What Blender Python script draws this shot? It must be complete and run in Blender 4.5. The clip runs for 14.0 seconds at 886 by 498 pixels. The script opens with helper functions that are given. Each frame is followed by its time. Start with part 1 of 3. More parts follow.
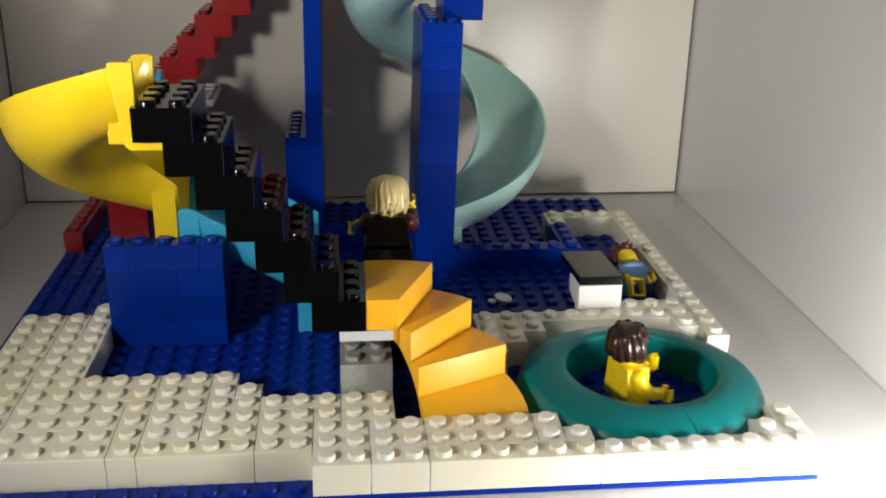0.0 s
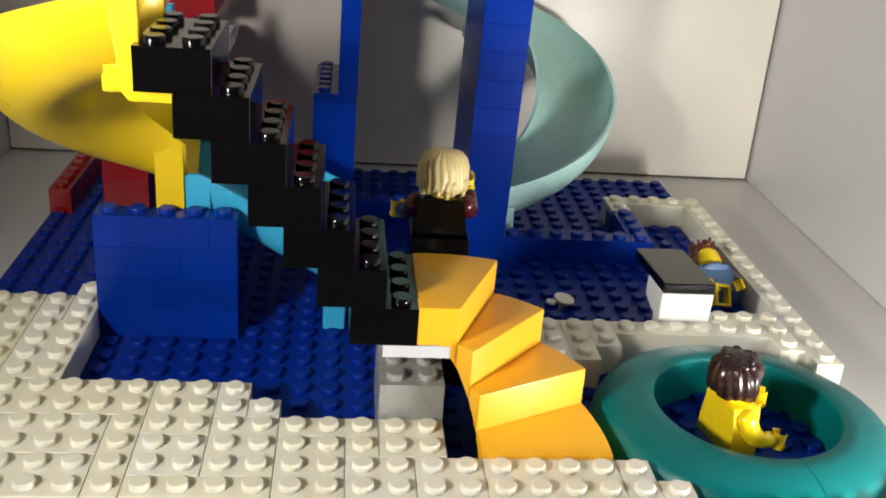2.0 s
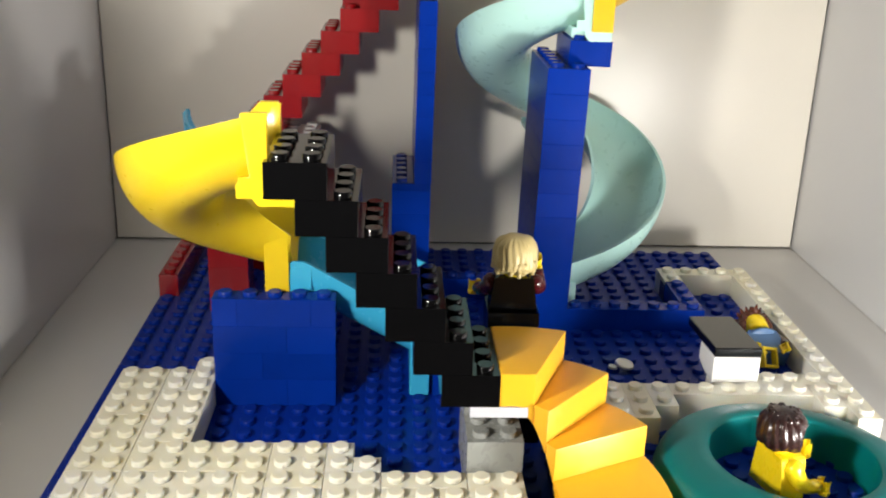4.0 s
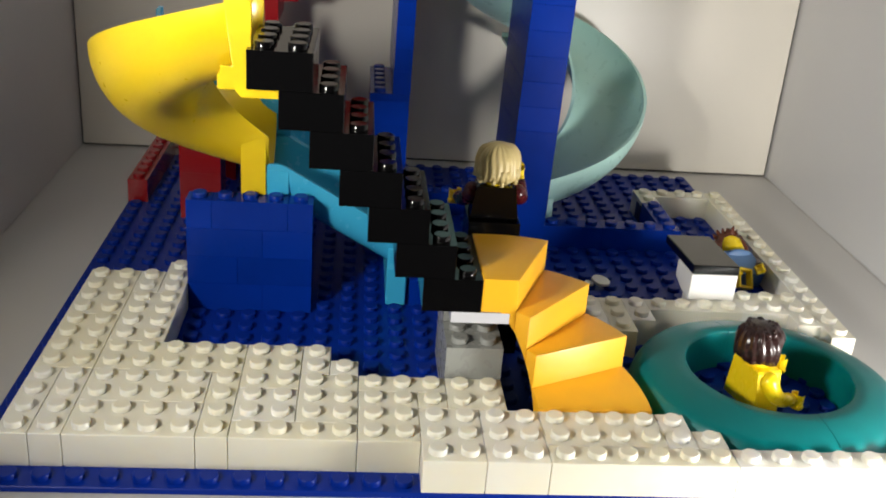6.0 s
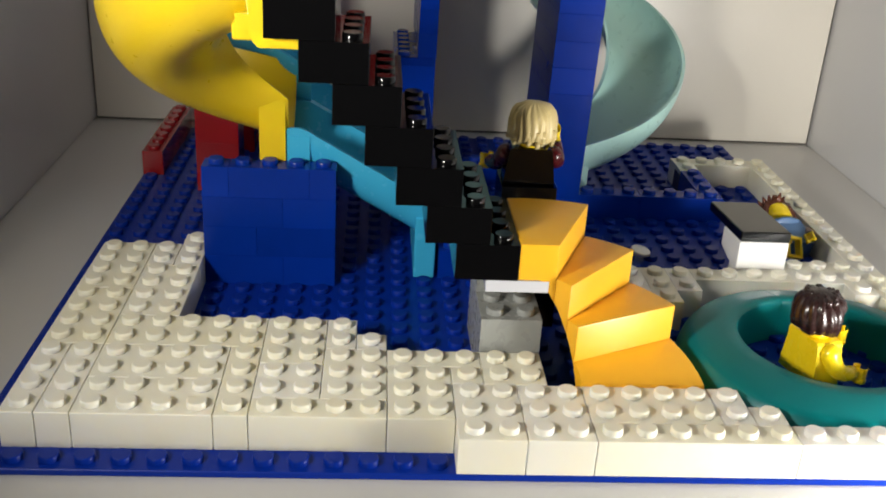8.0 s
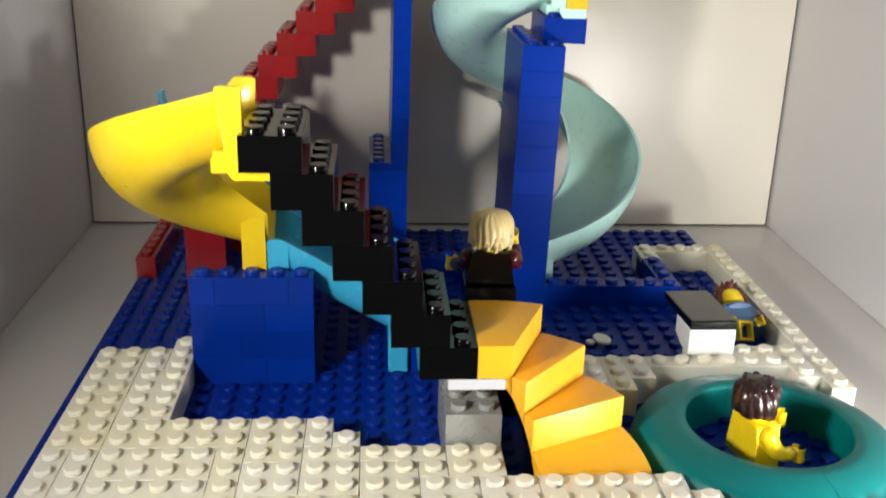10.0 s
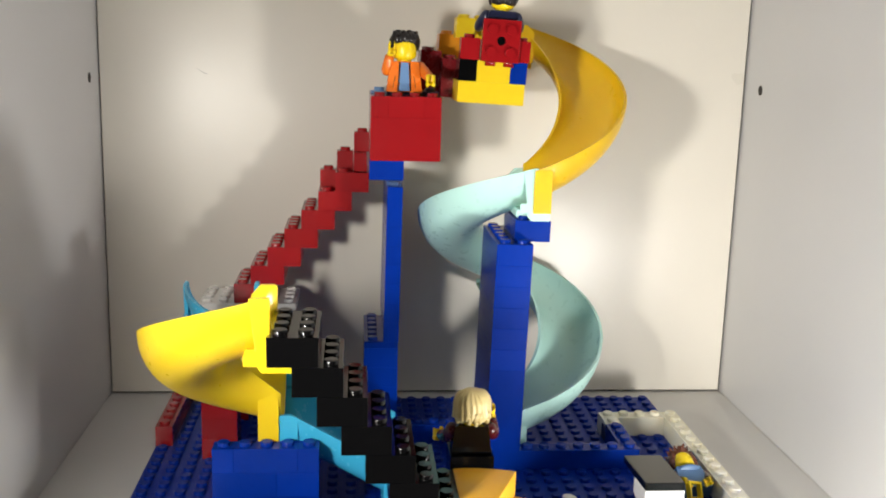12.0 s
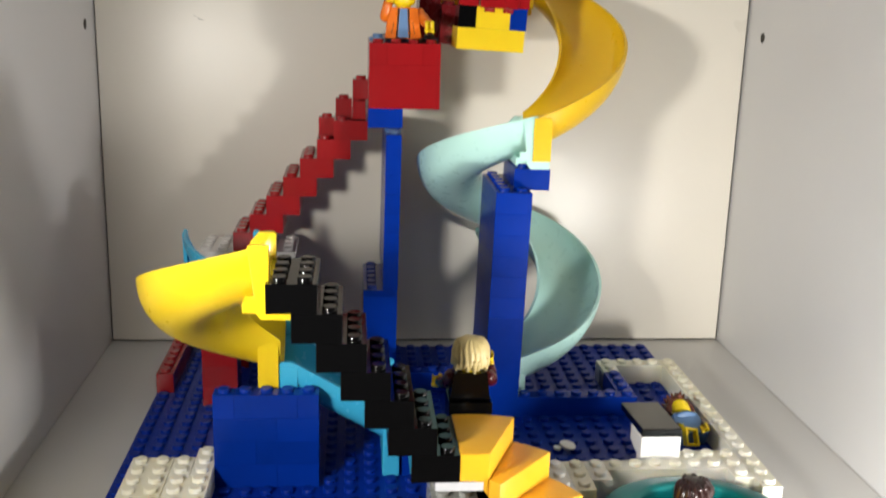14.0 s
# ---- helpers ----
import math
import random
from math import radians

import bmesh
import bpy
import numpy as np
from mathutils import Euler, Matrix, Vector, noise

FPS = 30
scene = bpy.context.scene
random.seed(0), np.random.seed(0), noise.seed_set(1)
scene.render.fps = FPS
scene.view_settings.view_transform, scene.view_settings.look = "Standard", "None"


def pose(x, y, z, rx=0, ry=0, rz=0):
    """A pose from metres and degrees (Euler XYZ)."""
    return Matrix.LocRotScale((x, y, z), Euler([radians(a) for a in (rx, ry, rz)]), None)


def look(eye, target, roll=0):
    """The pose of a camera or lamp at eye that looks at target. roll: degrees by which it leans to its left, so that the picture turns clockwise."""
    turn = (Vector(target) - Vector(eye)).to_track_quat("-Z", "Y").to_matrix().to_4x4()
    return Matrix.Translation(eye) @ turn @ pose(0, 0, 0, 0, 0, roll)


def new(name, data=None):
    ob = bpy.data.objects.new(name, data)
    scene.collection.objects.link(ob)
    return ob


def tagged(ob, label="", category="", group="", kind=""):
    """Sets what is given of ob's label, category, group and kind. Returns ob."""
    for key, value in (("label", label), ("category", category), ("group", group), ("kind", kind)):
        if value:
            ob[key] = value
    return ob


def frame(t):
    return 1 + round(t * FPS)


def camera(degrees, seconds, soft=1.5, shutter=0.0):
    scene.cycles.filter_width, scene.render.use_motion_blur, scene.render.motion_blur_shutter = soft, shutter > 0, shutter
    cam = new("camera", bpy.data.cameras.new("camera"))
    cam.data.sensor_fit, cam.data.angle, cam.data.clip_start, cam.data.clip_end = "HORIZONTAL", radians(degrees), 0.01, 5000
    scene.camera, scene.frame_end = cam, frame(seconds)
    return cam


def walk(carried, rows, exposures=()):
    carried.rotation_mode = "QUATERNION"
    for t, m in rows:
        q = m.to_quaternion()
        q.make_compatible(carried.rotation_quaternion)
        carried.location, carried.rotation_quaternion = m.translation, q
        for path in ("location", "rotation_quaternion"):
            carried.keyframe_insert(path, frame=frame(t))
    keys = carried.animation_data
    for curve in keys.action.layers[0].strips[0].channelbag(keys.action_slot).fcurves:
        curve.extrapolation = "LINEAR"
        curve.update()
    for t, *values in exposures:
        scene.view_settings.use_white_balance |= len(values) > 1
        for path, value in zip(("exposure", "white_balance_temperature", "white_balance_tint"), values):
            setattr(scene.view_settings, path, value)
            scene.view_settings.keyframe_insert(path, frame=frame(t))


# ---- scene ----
K = 0.008          # one stud pitch in metres; all sizes below are in studs
PATH = [
    (0, (15.177, -28.936, 20.015), (19.199, 8.240, 5.810), 1.00),
    (0.5, (15.287, -27.231, 19.468), (18.600, 10.019, 5.271), 1.11),
    (1, (15.867, -24.835, 18.850), (19.069, 12.401, 4.598), 2.33),
    (1.5, (15.495, -22.420, 18.145), (18.204, 14.394, 2.739), 3.63),
    (2, (13.644, -21.160, 18.179), (17.777, 15.407, 2.501), 4.48),
    (2.5, (13.397, -21.270, 19.573), (17.299, 15.670, 4.729), 3.43),
    (2.7, (13.922, -21.725, 20.051), (17.798, 15.466, 5.849), 2.81),
    (4.8, (11.517, -26.442, 20.296), (12.885, 11.287, 7.085), 1.82),
    (5, (11.812, -26.196, 19.987), (13.729, 11.258, 6.070), 1.63),
    (5.5, (12.143, -25.345, 18.594), (15.434, 11.609, 3.643), 3.02),
    (6, (11.575, -25.245, 18.980), (15.239, 11.404, 3.383), 4.53),
    (6.5, (11.686, -24.542, 18.125), (15.498, 11.949, 2.190), 3.98),
    (7, (11.929, -23.523, 17.535), (15.045, 12.899, 1.298), 3.50),
    (7.2, (11.190, -23.099, 17.118), (14.246, 13.204, 0.601), 4.12),
    (9.3, (11.898, -24.279, 18.706), (14.449, 12.820, 3.967), 2.02),
    (9.5, (11.908, -24.520, 19.003), (14.565, 12.659, 4.490), 2.03),
    (10, (12.426, -25.801, 19.789), (15.232, 11.705, 6.173), 1.61),
    (10.5, (11.553, -27.246, 21.111), (14.304, 10.693, 8.736), 1.19),
    (11, (11.188, -30.474, 22.839), (14.095, 8.025, 12.384), 1.44),
    (11.5, (11.193, -32.322, 23.602), (14.375, 6.608, 14.993), 1.54),
    (12, (11.533, -32.435, 23.531), (15.110, 6.601, 15.574), 1.58),
    (12.5, (11.874, -32.405, 23.732), (15.662, 6.602, 15.726), 1.90),
    (13, (11.375, -33.160, 24.206), (15.177, 6.129, 17.737), 2.12),
    (13.5, (11.563, -32.417, 23.737), (15.224, 6.633, 15.886), 1.90),
    (14, (11.582, -32.444, 23.349), (15.181, 6.157, 13.496), 1.65),
]


def studs_vec(v):
    return tuple(a * K for a in v)


cam = camera(48.00, 14.0, soft=1.8, shutter=0.5)
EXPOSURE = [(0.0, -0.92), (0.5, -0.88), (1.0, -0.7), (1.5, -0.58), (2.0, -0.42), (2.5, -0.16), (3.0, -0.15), (5.0, -0.25), (5.5, -0.45), (6.0, -0.62), (7.2, -0.68), (9.5, -0.34), (10.3, -0.26), (11.0, -0.02), (11.5, 0.0), (12.5, -0.17), (13.0, -0.04), (13.5, -0.17), (14.0, -0.23)]
walk(cam, [(t, look(studs_vec(e), studs_vec(a), r)) for t, e, a, r in PATH], EXPOSURE)

# ---- light ----
world = bpy.data.worlds.new("room_light")
scene.world = world
world.use_nodes = True
bg = world.node_tree.nodes["Background"]
bg.inputs["Color"].default_value = (0.93, 0.96, 1.0, 1)
bg.inputs["Strength"].default_value = 0.15


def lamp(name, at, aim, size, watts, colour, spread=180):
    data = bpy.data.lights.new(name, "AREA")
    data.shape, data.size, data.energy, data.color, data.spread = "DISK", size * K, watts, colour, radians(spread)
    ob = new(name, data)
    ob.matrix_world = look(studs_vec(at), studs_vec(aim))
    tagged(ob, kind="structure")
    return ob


def bulb(name, at, radius, watts, colour):
    data = bpy.data.lights.new(name, "POINT")
    data.shadow_soft_size, data.energy, data.color = radius * K, watts, colour
    ob = new(name, data)
    ob.location = studs_vec(at)
    return tagged(ob, kind="structure")


lamp("lamp_left", (-5.0, -15.5, 17.4), (34, 26, 13), 4.5, 0.43, (1.0, 0.955, 0.875), 100)
# unseen weak fill lamp, added only to lift the ambient light
lamp("fill_lamp", (16, -70, 88), (16, -45, 0), 50, 0.15, (0.95, 0.98, 1.0))
bulb("lamp_right", (34.3, -6.5, 1.9), 2.1, 2.3, (1.0, 0.97, 0.91))

# ---- materials ----


def plastic(name, colour, rough=0.22, vary=0.06, sss=0.0, dirt=0.0, coat=0.0, other=None, spec=0.5, relief=0.05):
    """Moulded ABS plastic: faint mottling, fine surface ripple and small scuffs in the gloss."""
    m = bpy.data.materials.new(name)
    m.use_nodes = True
    nt = m.node_tree
    p = nt.nodes["Principled BSDF"]
    tc = nt.nodes.new("ShaderNodeTexCoord")
    info = nt.nodes.new("ShaderNodeObjectInfo")
    big = nt.nodes.new("ShaderNodeTexNoise")
    big.inputs["Scale"].default_value, big.inputs["Detail"].default_value = 90, 2
    nt.links.new(tc.outputs["Object"], big.inputs["Vector"])
    fine = nt.nodes.new("ShaderNodeTexNoise")
    fine.inputs["Scale"].default_value, fine.inputs["Detail"].default_value = 260, 2
    nt.links.new(tc.outputs["Object"], fine.inputs["Vector"])
    # value drifts from piece to piece and across a piece
    add = nt.nodes.new("ShaderNodeMath")
    add.operation = "ADD"
    nt.links.new(info.outputs["Random"], add.inputs[0])
    nt.links.new(big.outputs["Fac"], add.inputs[1])
    rng = nt.nodes.new("ShaderNodeMapRange")
    rng.inputs["From Min"].default_value, rng.inputs["From Max"].default_value = 0.3, 1.7
    rng.inputs["To Min"].default_value, rng.inputs["To Max"].default_value = 1 - vary, 1 + vary
    nt.links.new(add.outputs[0], rng.inputs["Value"])
    hsv = nt.nodes.new("ShaderNodeHueSaturation")
    hsv.inputs["Color"].default_value = (*colour, 1)
    if other:
        # pieces of different age differ in tint
        age = nt.nodes.new("ShaderNodeMix")
        age.data_type = "RGBA"
        age.inputs[6].default_value, age.inputs[7].default_value = (*colour, 1), (*other, 1)
        nt.links.new(info.outputs["Random"], age.inputs[0])
        nt.links.new(age.outputs[2], hsv.inputs["Color"])
    nt.links.new(rng.outputs["Result"], hsv.inputs["Value"])
    last = hsv.outputs["Color"]
    if dirt:
        # yellowed age stains
        st = nt.nodes.new("ShaderNodeTexNoise")
        st.inputs["Scale"].default_value, st.inputs["Detail"].default_value = 45, 3
        nt.links.new(tc.outputs["Object"], st.inputs["Vector"])
        ramp = nt.nodes.new("ShaderNodeMapRange")
        ramp.inputs["From Min"].default_value, ramp.inputs["From Max"].default_value = 0.42, 0.75
        ramp.inputs["To Min"].default_value, ramp.inputs["To Max"].default_value = 0.0, dirt
        nt.links.new(st.outputs["Fac"], ramp.inputs["Value"])
        mix = nt.nodes.new("ShaderNodeMix")
        mix.data_type = "RGBA"
        nt.links.new(ramp.outputs["Result"], mix.inputs[0])
        nt.links.new(last, mix.inputs[6])
        mix.inputs[7].default_value = (colour[0] * 0.95, colour[1] * 0.88, colour[2] * 0.66, 1)
        last = mix.outputs[2]
    nt.links.new(last, p.inputs["Base Color"])
    r2 = nt.nodes.new("ShaderNodeMapRange")
    r2.inputs["To Min"].default_value, r2.inputs["To Max"].default_value = rough * 0.85, rough * 1.3
    nt.links.new(fine.outputs["Fac"], r2.inputs["Value"])
    nt.links.new(r2.outputs["Result"], p.inputs["Roughness"])
    p.inputs["IOR"].default_value = 1.53
    p.inputs["Specular IOR Level"].default_value = spec
    p.inputs["Coat Weight"].default_value = coat
    if sss:
        p.inputs["Subsurface Weight"].default_value = sss
        p.inputs["Subsurface Radius"].default_value = (1, 0.9, 0.7)
        p.inputs["Subsurface Scale"].default_value = 0.0014
    bump = nt.nodes.new("ShaderNodeBump")
    bump.inputs["Strength"].default_value, bump.inputs["Distance"].default_value = relief, 0.0002
    nt.links.new(big.outputs["Fac"], bump.inputs["Height"])
    nt.links.new(bump.outputs["Normal"], p.inputs["Normal"])
    return m


def board(name, colour, rough, speck, coat=0.0):
    """Painted or foil-faced chipboard: broad faint clouding, orange-peel relief, a few smudges."""
    m = bpy.data.materials.new(name)
    m.use_nodes = True
    nt = m.node_tree
    p = nt.nodes["Principled BSDF"]
    tc = nt.nodes.new("ShaderNodeTexCoord")
    cloud = nt.nodes.new("ShaderNodeTexNoise")
    cloud.inputs["Scale"].default_value, cloud.inputs["Detail"].default_value = 9, 5
    nt.links.new(tc.outputs["Object"], cloud.inputs["Vector"])
    fine = nt.nodes.new("ShaderNodeTexNoise")
    fine.inputs["Scale"].default_value, fine.inputs["Detail"].default_value = 700, 3
    nt.links.new(tc.outputs["Object"], fine.inputs["Vector"])
    rng = nt.nodes.new("ShaderNodeMapRange")
    rng.inputs["From Min"].default_value, rng.inputs["From Max"].default_value = 0.3, 0.7
    rng.inputs["To Min"].default_value, rng.inputs["To Max"].default_value = 1 - speck, 1 + speck * 0.4
    nt.links.new(cloud.outputs["Fac"], rng.inputs["Value"])
    hsv = nt.nodes.new("ShaderNodeHueSaturation")
    hsv.inputs["Color"].default_value = (*colour, 1)
    nt.links.new(rng.outputs["Result"], hsv.inputs["Value"])
    nt.links.new(hsv.outputs["Color"], p.inputs["Base Color"])
    r2 = nt.nodes.new("ShaderNodeMapRange")
    r2.inputs["To Min"].default_value, r2.inputs["To Max"].default_value = rough * 0.8, rough * 1.25
    nt.links.new(cloud.outputs["Fac"], r2.inputs["Value"])
    nt.links.new(r2.outputs["Result"], p.inputs["Roughness"])
    p.inputs["Coat Weight"].default_value = coat
    bump = nt.nodes.new("ShaderNodeBump")
    bump.inputs["Strength"].default_value, bump.inputs["Distance"].default_value = 0.10, 0.0003
    nt.links.new(fine.outputs["Fac"], bump.inputs["Height"])
    nt.links.new(bump.outputs["Normal"], p.inputs["Normal"])
    return m


WHITE = plastic("white_plastic", (0.84, 0.81, 0.665), 0.32, 0.03, 0.45, 0.4, other=(0.83, 0.82, 0.77))
CLEANWHITE = plastic("clean_white_plastic", (0.80, 0.80, 0.79), 0.22, 0.03)
BLUE = plastic("blue_plastic", (0.001, 0.026, 0.28), 0.22, 0.2, spec=0.16)
BASEBLUE = plastic("baseplate_blue_plastic", (0.001, 0.022, 0.26), 0.34, 0.08, spec=0.14)
BLACK = plastic("black_plastic", (0.0025, 0.0025, 0.0028), 0.12, 0.1, spec=0.35)
RED = plastic("red_plastic", (0.30, 0.006, 0.009), 0.2, 0.12)
DARKRED = plastic("dark_red_plastic", (0.17, 0.005, 0.009), 0.25, 0.1)
MAROON = plastic("maroon_plastic", (0.06, 0.004, 0.006), 0.25, 0.1)
YELLOW = plastic("yellow_plastic", (0.76, 0.545, 0.010), 0.28, 0.04, 0.3, relief=0.0)
GOLD = plastic("golden_yellow_plastic", (0.78, 0.49, 0.009), 0.28, 0.04, 0.3, relief=0.0)
FIGYELLOW = plastic("figure_yellow_plastic", (0.88, 0.64, 0.01), 0.25, 0.04)
ORANGE = plastic("light_orange_plastic", (0.84, 0.43, 0.016), 0.34, 0.04, relief=0.02)
LIGHTORANGE = plastic("warm_orange_plastic", (0.80, 0.31, 0.012), 0.28, 0.05)
DEEPORANGE = plastic("orange_plastic", (0.78, 0.17, 0.012), 0.25, 0.05)
AQUA = plastic("aqua_plastic", (0.50, 0.79, 0.73), 0.27, 0.03, relief=0.0)
AZURE = plastic("azure_plastic", (0.045, 0.41, 0.67), 0.24, 0.03, relief=0.0)
TEAL = plastic("teal_plastic", (0.001, 0.16, 0.165), 0.3, 0.05, spec=0.25)
GREY = plastic("grey_plastic", (0.28, 0.29, 0.275), 0.26, 0.06)
LIGHTGREY = plastic("light_grey_plastic", (0.55, 0.56, 0.60), 0.22, 0.04)
HAIRBROWN = plastic("dark_brown_plastic", (0.024, 0.010, 0.009), 0.24, 0.1)
BLACKHAIR = plastic("black_hair_plastic", (0.012, 0.009, 0.009), 0.3, 0.1, spec=0.4)
HAIRRUST = plastic("rust_brown_plastic", (0.10, 0.028, 0.014), 0.25, 0.1)
HAIRBLOND = plastic("tan_plastic", (0.64, 0.51, 0.23), 0.34, 0.06)
BROWN = plastic("reddish_brown_plastic", (0.09, 0.035, 0.02), 0.3, 0.08)
SANDBLUE = plastic("sand_blue_plastic", (0.12, 0.24, 0.46), 0.35, 0.06)
NAVY = plastic("navy_plastic", (0.012, 0.016, 0.05), 0.3, 0.08)
CLEAR = plastic("clear_plastic", (0.96, 0.95, 0.92), 0.2, 0.02)
CLEAR.node_tree.nodes["Principled BSDF"].inputs["Transmission Weight"].default_value = 0.4
CLEAR.node_tree.nodes["Principled BSDF"].inputs["IOR"].default_value = 1.22
CLEARBLUE = plastic("clear_blue_plastic", (0.10, 0.22, 0.55), 0.1, 0.02)
CLEARBLUE.node_tree.nodes["Principled BSDF"].inputs["Transmission Weight"].default_value = 0.8
BACKPANEL = board("cream_back_panel", (0.72, 0.68, 0.60), 0.29, 0.05)
SIDEBOARD = board("white_foil_board", (0.62, 0.62, 0.63), 0.30, 0.04, 0.1)
FLOORBOARD = board("white_shelf_board", (0.60, 0.59, 0.575), 0.36, 0.04, 0.04)
GROOVE = board("dark_groove", (0.13, 0.11, 0.09), 0.7, 0.2)
HOLE = board("dark_hole", (0.03, 0.025, 0.02), 0.8, 0.2)
ROOMFLOOR = board("room_floor_wood", (0.26, 0.16, 0.09), 0.5, 0.25)
ROOMWALL = board("room_wall_paint", (0.08, 0.08, 0.084), 0.8, 0.05)

# ---- mesh helpers ----
ORIGIN = {}


def link(name, bm, mats, parent=None, label=""):
    """Links a bmesh given in studs as one mesh object whose origin is the foot of its middle."""
    bmesh.ops.scale(bm, vec=(K, K, K), verts=bm.verts)
    lo = [min(v.co[i] for v in bm.verts) for i in range(3)]
    hi = [max(v.co[i] for v in bm.verts) for i in range(3)]
    foot = Vector(((lo[0] + hi[0]) / 2, (lo[1] + hi[1]) / 2, lo[2]))
    bmesh.ops.translate(bm, vec=-foot, verts=bm.verts)
    me = bpy.data.meshes.new(name)
    bm.to_mesh(me)
    bm.free()
    for m in mats if isinstance(mats, (list, tuple)) else [mats]:
        me.materials.append(m)
    ob = new(name, me)
    base = Vector((0, 0, 0))
    if parent:
        ob.parent = parent
        base = ORIGIN[parent.name]
    ob.location = foot - base
    ORIGIN[ob.name] = foot
    if label:
        tagged(ob, label)
    return ob


def part(name, bm, material, parent, label=""):
    return link(name, bm, material, parent, label)


def thing(name, at, label, category, group="", kind=""):
    """An empty at the foot of a thing, in studs."""
    ob = new(name)
    ob.empty_display_size = 0.01
    ob.location = studs_vec(at)
    ORIGIN[ob.name] = Vector(studs_vec(at))
    return tagged(ob, label, category, group, kind)


def smooth(bm, angle=35):
    for f in bm.faces:
        f.smooth = True
    for e in bm.edges:
        if len(e.link_faces) == 2 and e.calc_face_angle(0) > radians(angle):
            e.smooth = False


def add_box(bm, x0, x1, y0, y1, z0, z1, bevel=0.025, mat=0):
    """A box with eased edges, added to bm as one island."""
    b = min(bevel, (x1 - x0) / 3, (y1 - y0) / 3, (z1 - z0) / 3)
    vs = {}
    cx, cy, cz = (x0 + x1) / 2, (y0 + y1) / 2, (z0 + z1) / 2
    ext = ((x1 - x0) / 2, (y1 - y0) / 2, (z1 - z0) / 2)
    for sx in (-1, 1):
        for sy in (-1, 1):
            for sz in (-1, 1):
                for ax in range(3):
                    p = [sx * (ext[0] - b), sy * (ext[1] - b), sz * (ext[2] - b)]
                    p[ax] = (sx, sy, sz)[ax] * ext[ax]
                    vs[sx, sy, sz, ax] = bm.verts.new((cx + p[0], cy + p[1], cz + p[2]))
    S = (-1, 1)
    quads = []
    for s in S:
        quads.append([vs[s, a, c, 0] for a, c in ((-1, -1), (1, -1), (1, 1), (-1, 1))])
        quads.append([vs[a, s, c, 1] for a, c in ((-1, -1), (1, -1), (1, 1), (-1, 1))])
        quads.append([vs[a, c, s, 2] for a, c in ((-1, -1), (1, -1), (1, 1), (-1, 1))])
    for a in S:
        for c in S:
            quads.append([vs[-1, a, c, 1], vs[1, a, c, 1], vs[1, a, c, 2], vs[-1, a, c, 2]])
            quads.append([vs[a, -1, c, 0], vs[a, 1, c, 0], vs[a, 1, c, 2], vs[a, -1, c, 2]])
            quads.append([vs[a, c, -1, 0], vs[a, c, 1, 0], vs[a, c, 1, 1], vs[a, c, -1, 1]])
            for d in S:
                quads.append([vs[a, c, d, 0], vs[a, c, d, 1], vs[a, c, d, 2]])
    mid = Vector((cx, cy, cz))
    for q in quads:
        f = bm.faces.new(q)
        f.material_index = mat
        f.normal_update()
        if f.normal.dot(f.calc_center_median() - mid) < 0:
            f.normal_flip()
    return bm


def add_stud(bm, x, y, z, seg=14, r=0.3, h=0.21, mat=0):
    """One round stud with an eased rim."""
    rings = []
    for rad, up in ((r, -0.01), (r, h - 0.035), (r - 0.035, h)):
        rings.append([bm.verts.new((x + rad * math.cos(2 * math.pi * i / seg), y + rad * math.sin(2 * math.pi * i / seg), z + up)) for i in range(seg)])
    for a, b in zip(rings, rings[1:]):
        for i in range(seg):
            f = bm.faces.new((a[i], a[(i + 1) % seg], b[(i + 1) % seg], b[i]))
            f.smooth, f.material_index = True, mat
    f = bm.faces.new(rings[-1])
    f.material_index = mat


def add_tube(bm, p, q, r0, r1, seg=14, mat=0, caps=True):
    """A tapered round bar from p to q."""
    p, q = Vector(p), Vector(q)
    way = (q - p).normalized()
    side = way.orthogonal().normalized()
    other = way.cross(side)
    rings = []
    for c, r in ((p, r0), (q, r1)):
        rings.append([bm.verts.new(c + r * (math.cos(2 * math.pi * i / seg) * side + math.sin(2 * math.pi * i / seg) * other)) for i in range(seg)])
    for i in range(seg):
        f = bm.faces.new((rings[0][i], rings[0][(i + 1) % seg], rings[1][(i + 1) % seg], rings[1][i]))
        f.smooth, f.material_index = True, mat
    if caps:
        for ring in (rings[0][::-1], rings[1]):
            bm.faces.new(ring).material_index = mat


def add_prism(bm, outline, a, b, axis="y", mat=0):
    """A prism over an outline of 2D points, from a to b along an axis."""
    def at(u, v, w):
        return {"x": (w, u, v), "y": (u, w, v), "z": (u, v, w)}[axis]
    lo = [bm.verts.new(at(u, v, a)) for u, v in outline]
    hi = [bm.verts.new(at(u, v, b)) for u, v in outline]
    n = len(outline)
    faces = [bm.faces.new(lo), bm.faces.new(hi)]
    for i in range(n):
        faces.append(bm.faces.new((lo[i], lo[(i + 1) % n], hi[(i + 1) % n], hi[i])))
    for f in faces:
        f.material_index = mat
    bmesh.ops.recalc_face_normals(bm, faces=faces)
    return faces


def stud_spots(x0, x1, y0, y1):
    return [(x0 + 0.5 + i, y0 + 0.5 + j) for i in range(round(x1 - x0)) for j in range(round(y1 - y0))]


GAP = 0.012    # the deck's wider joints


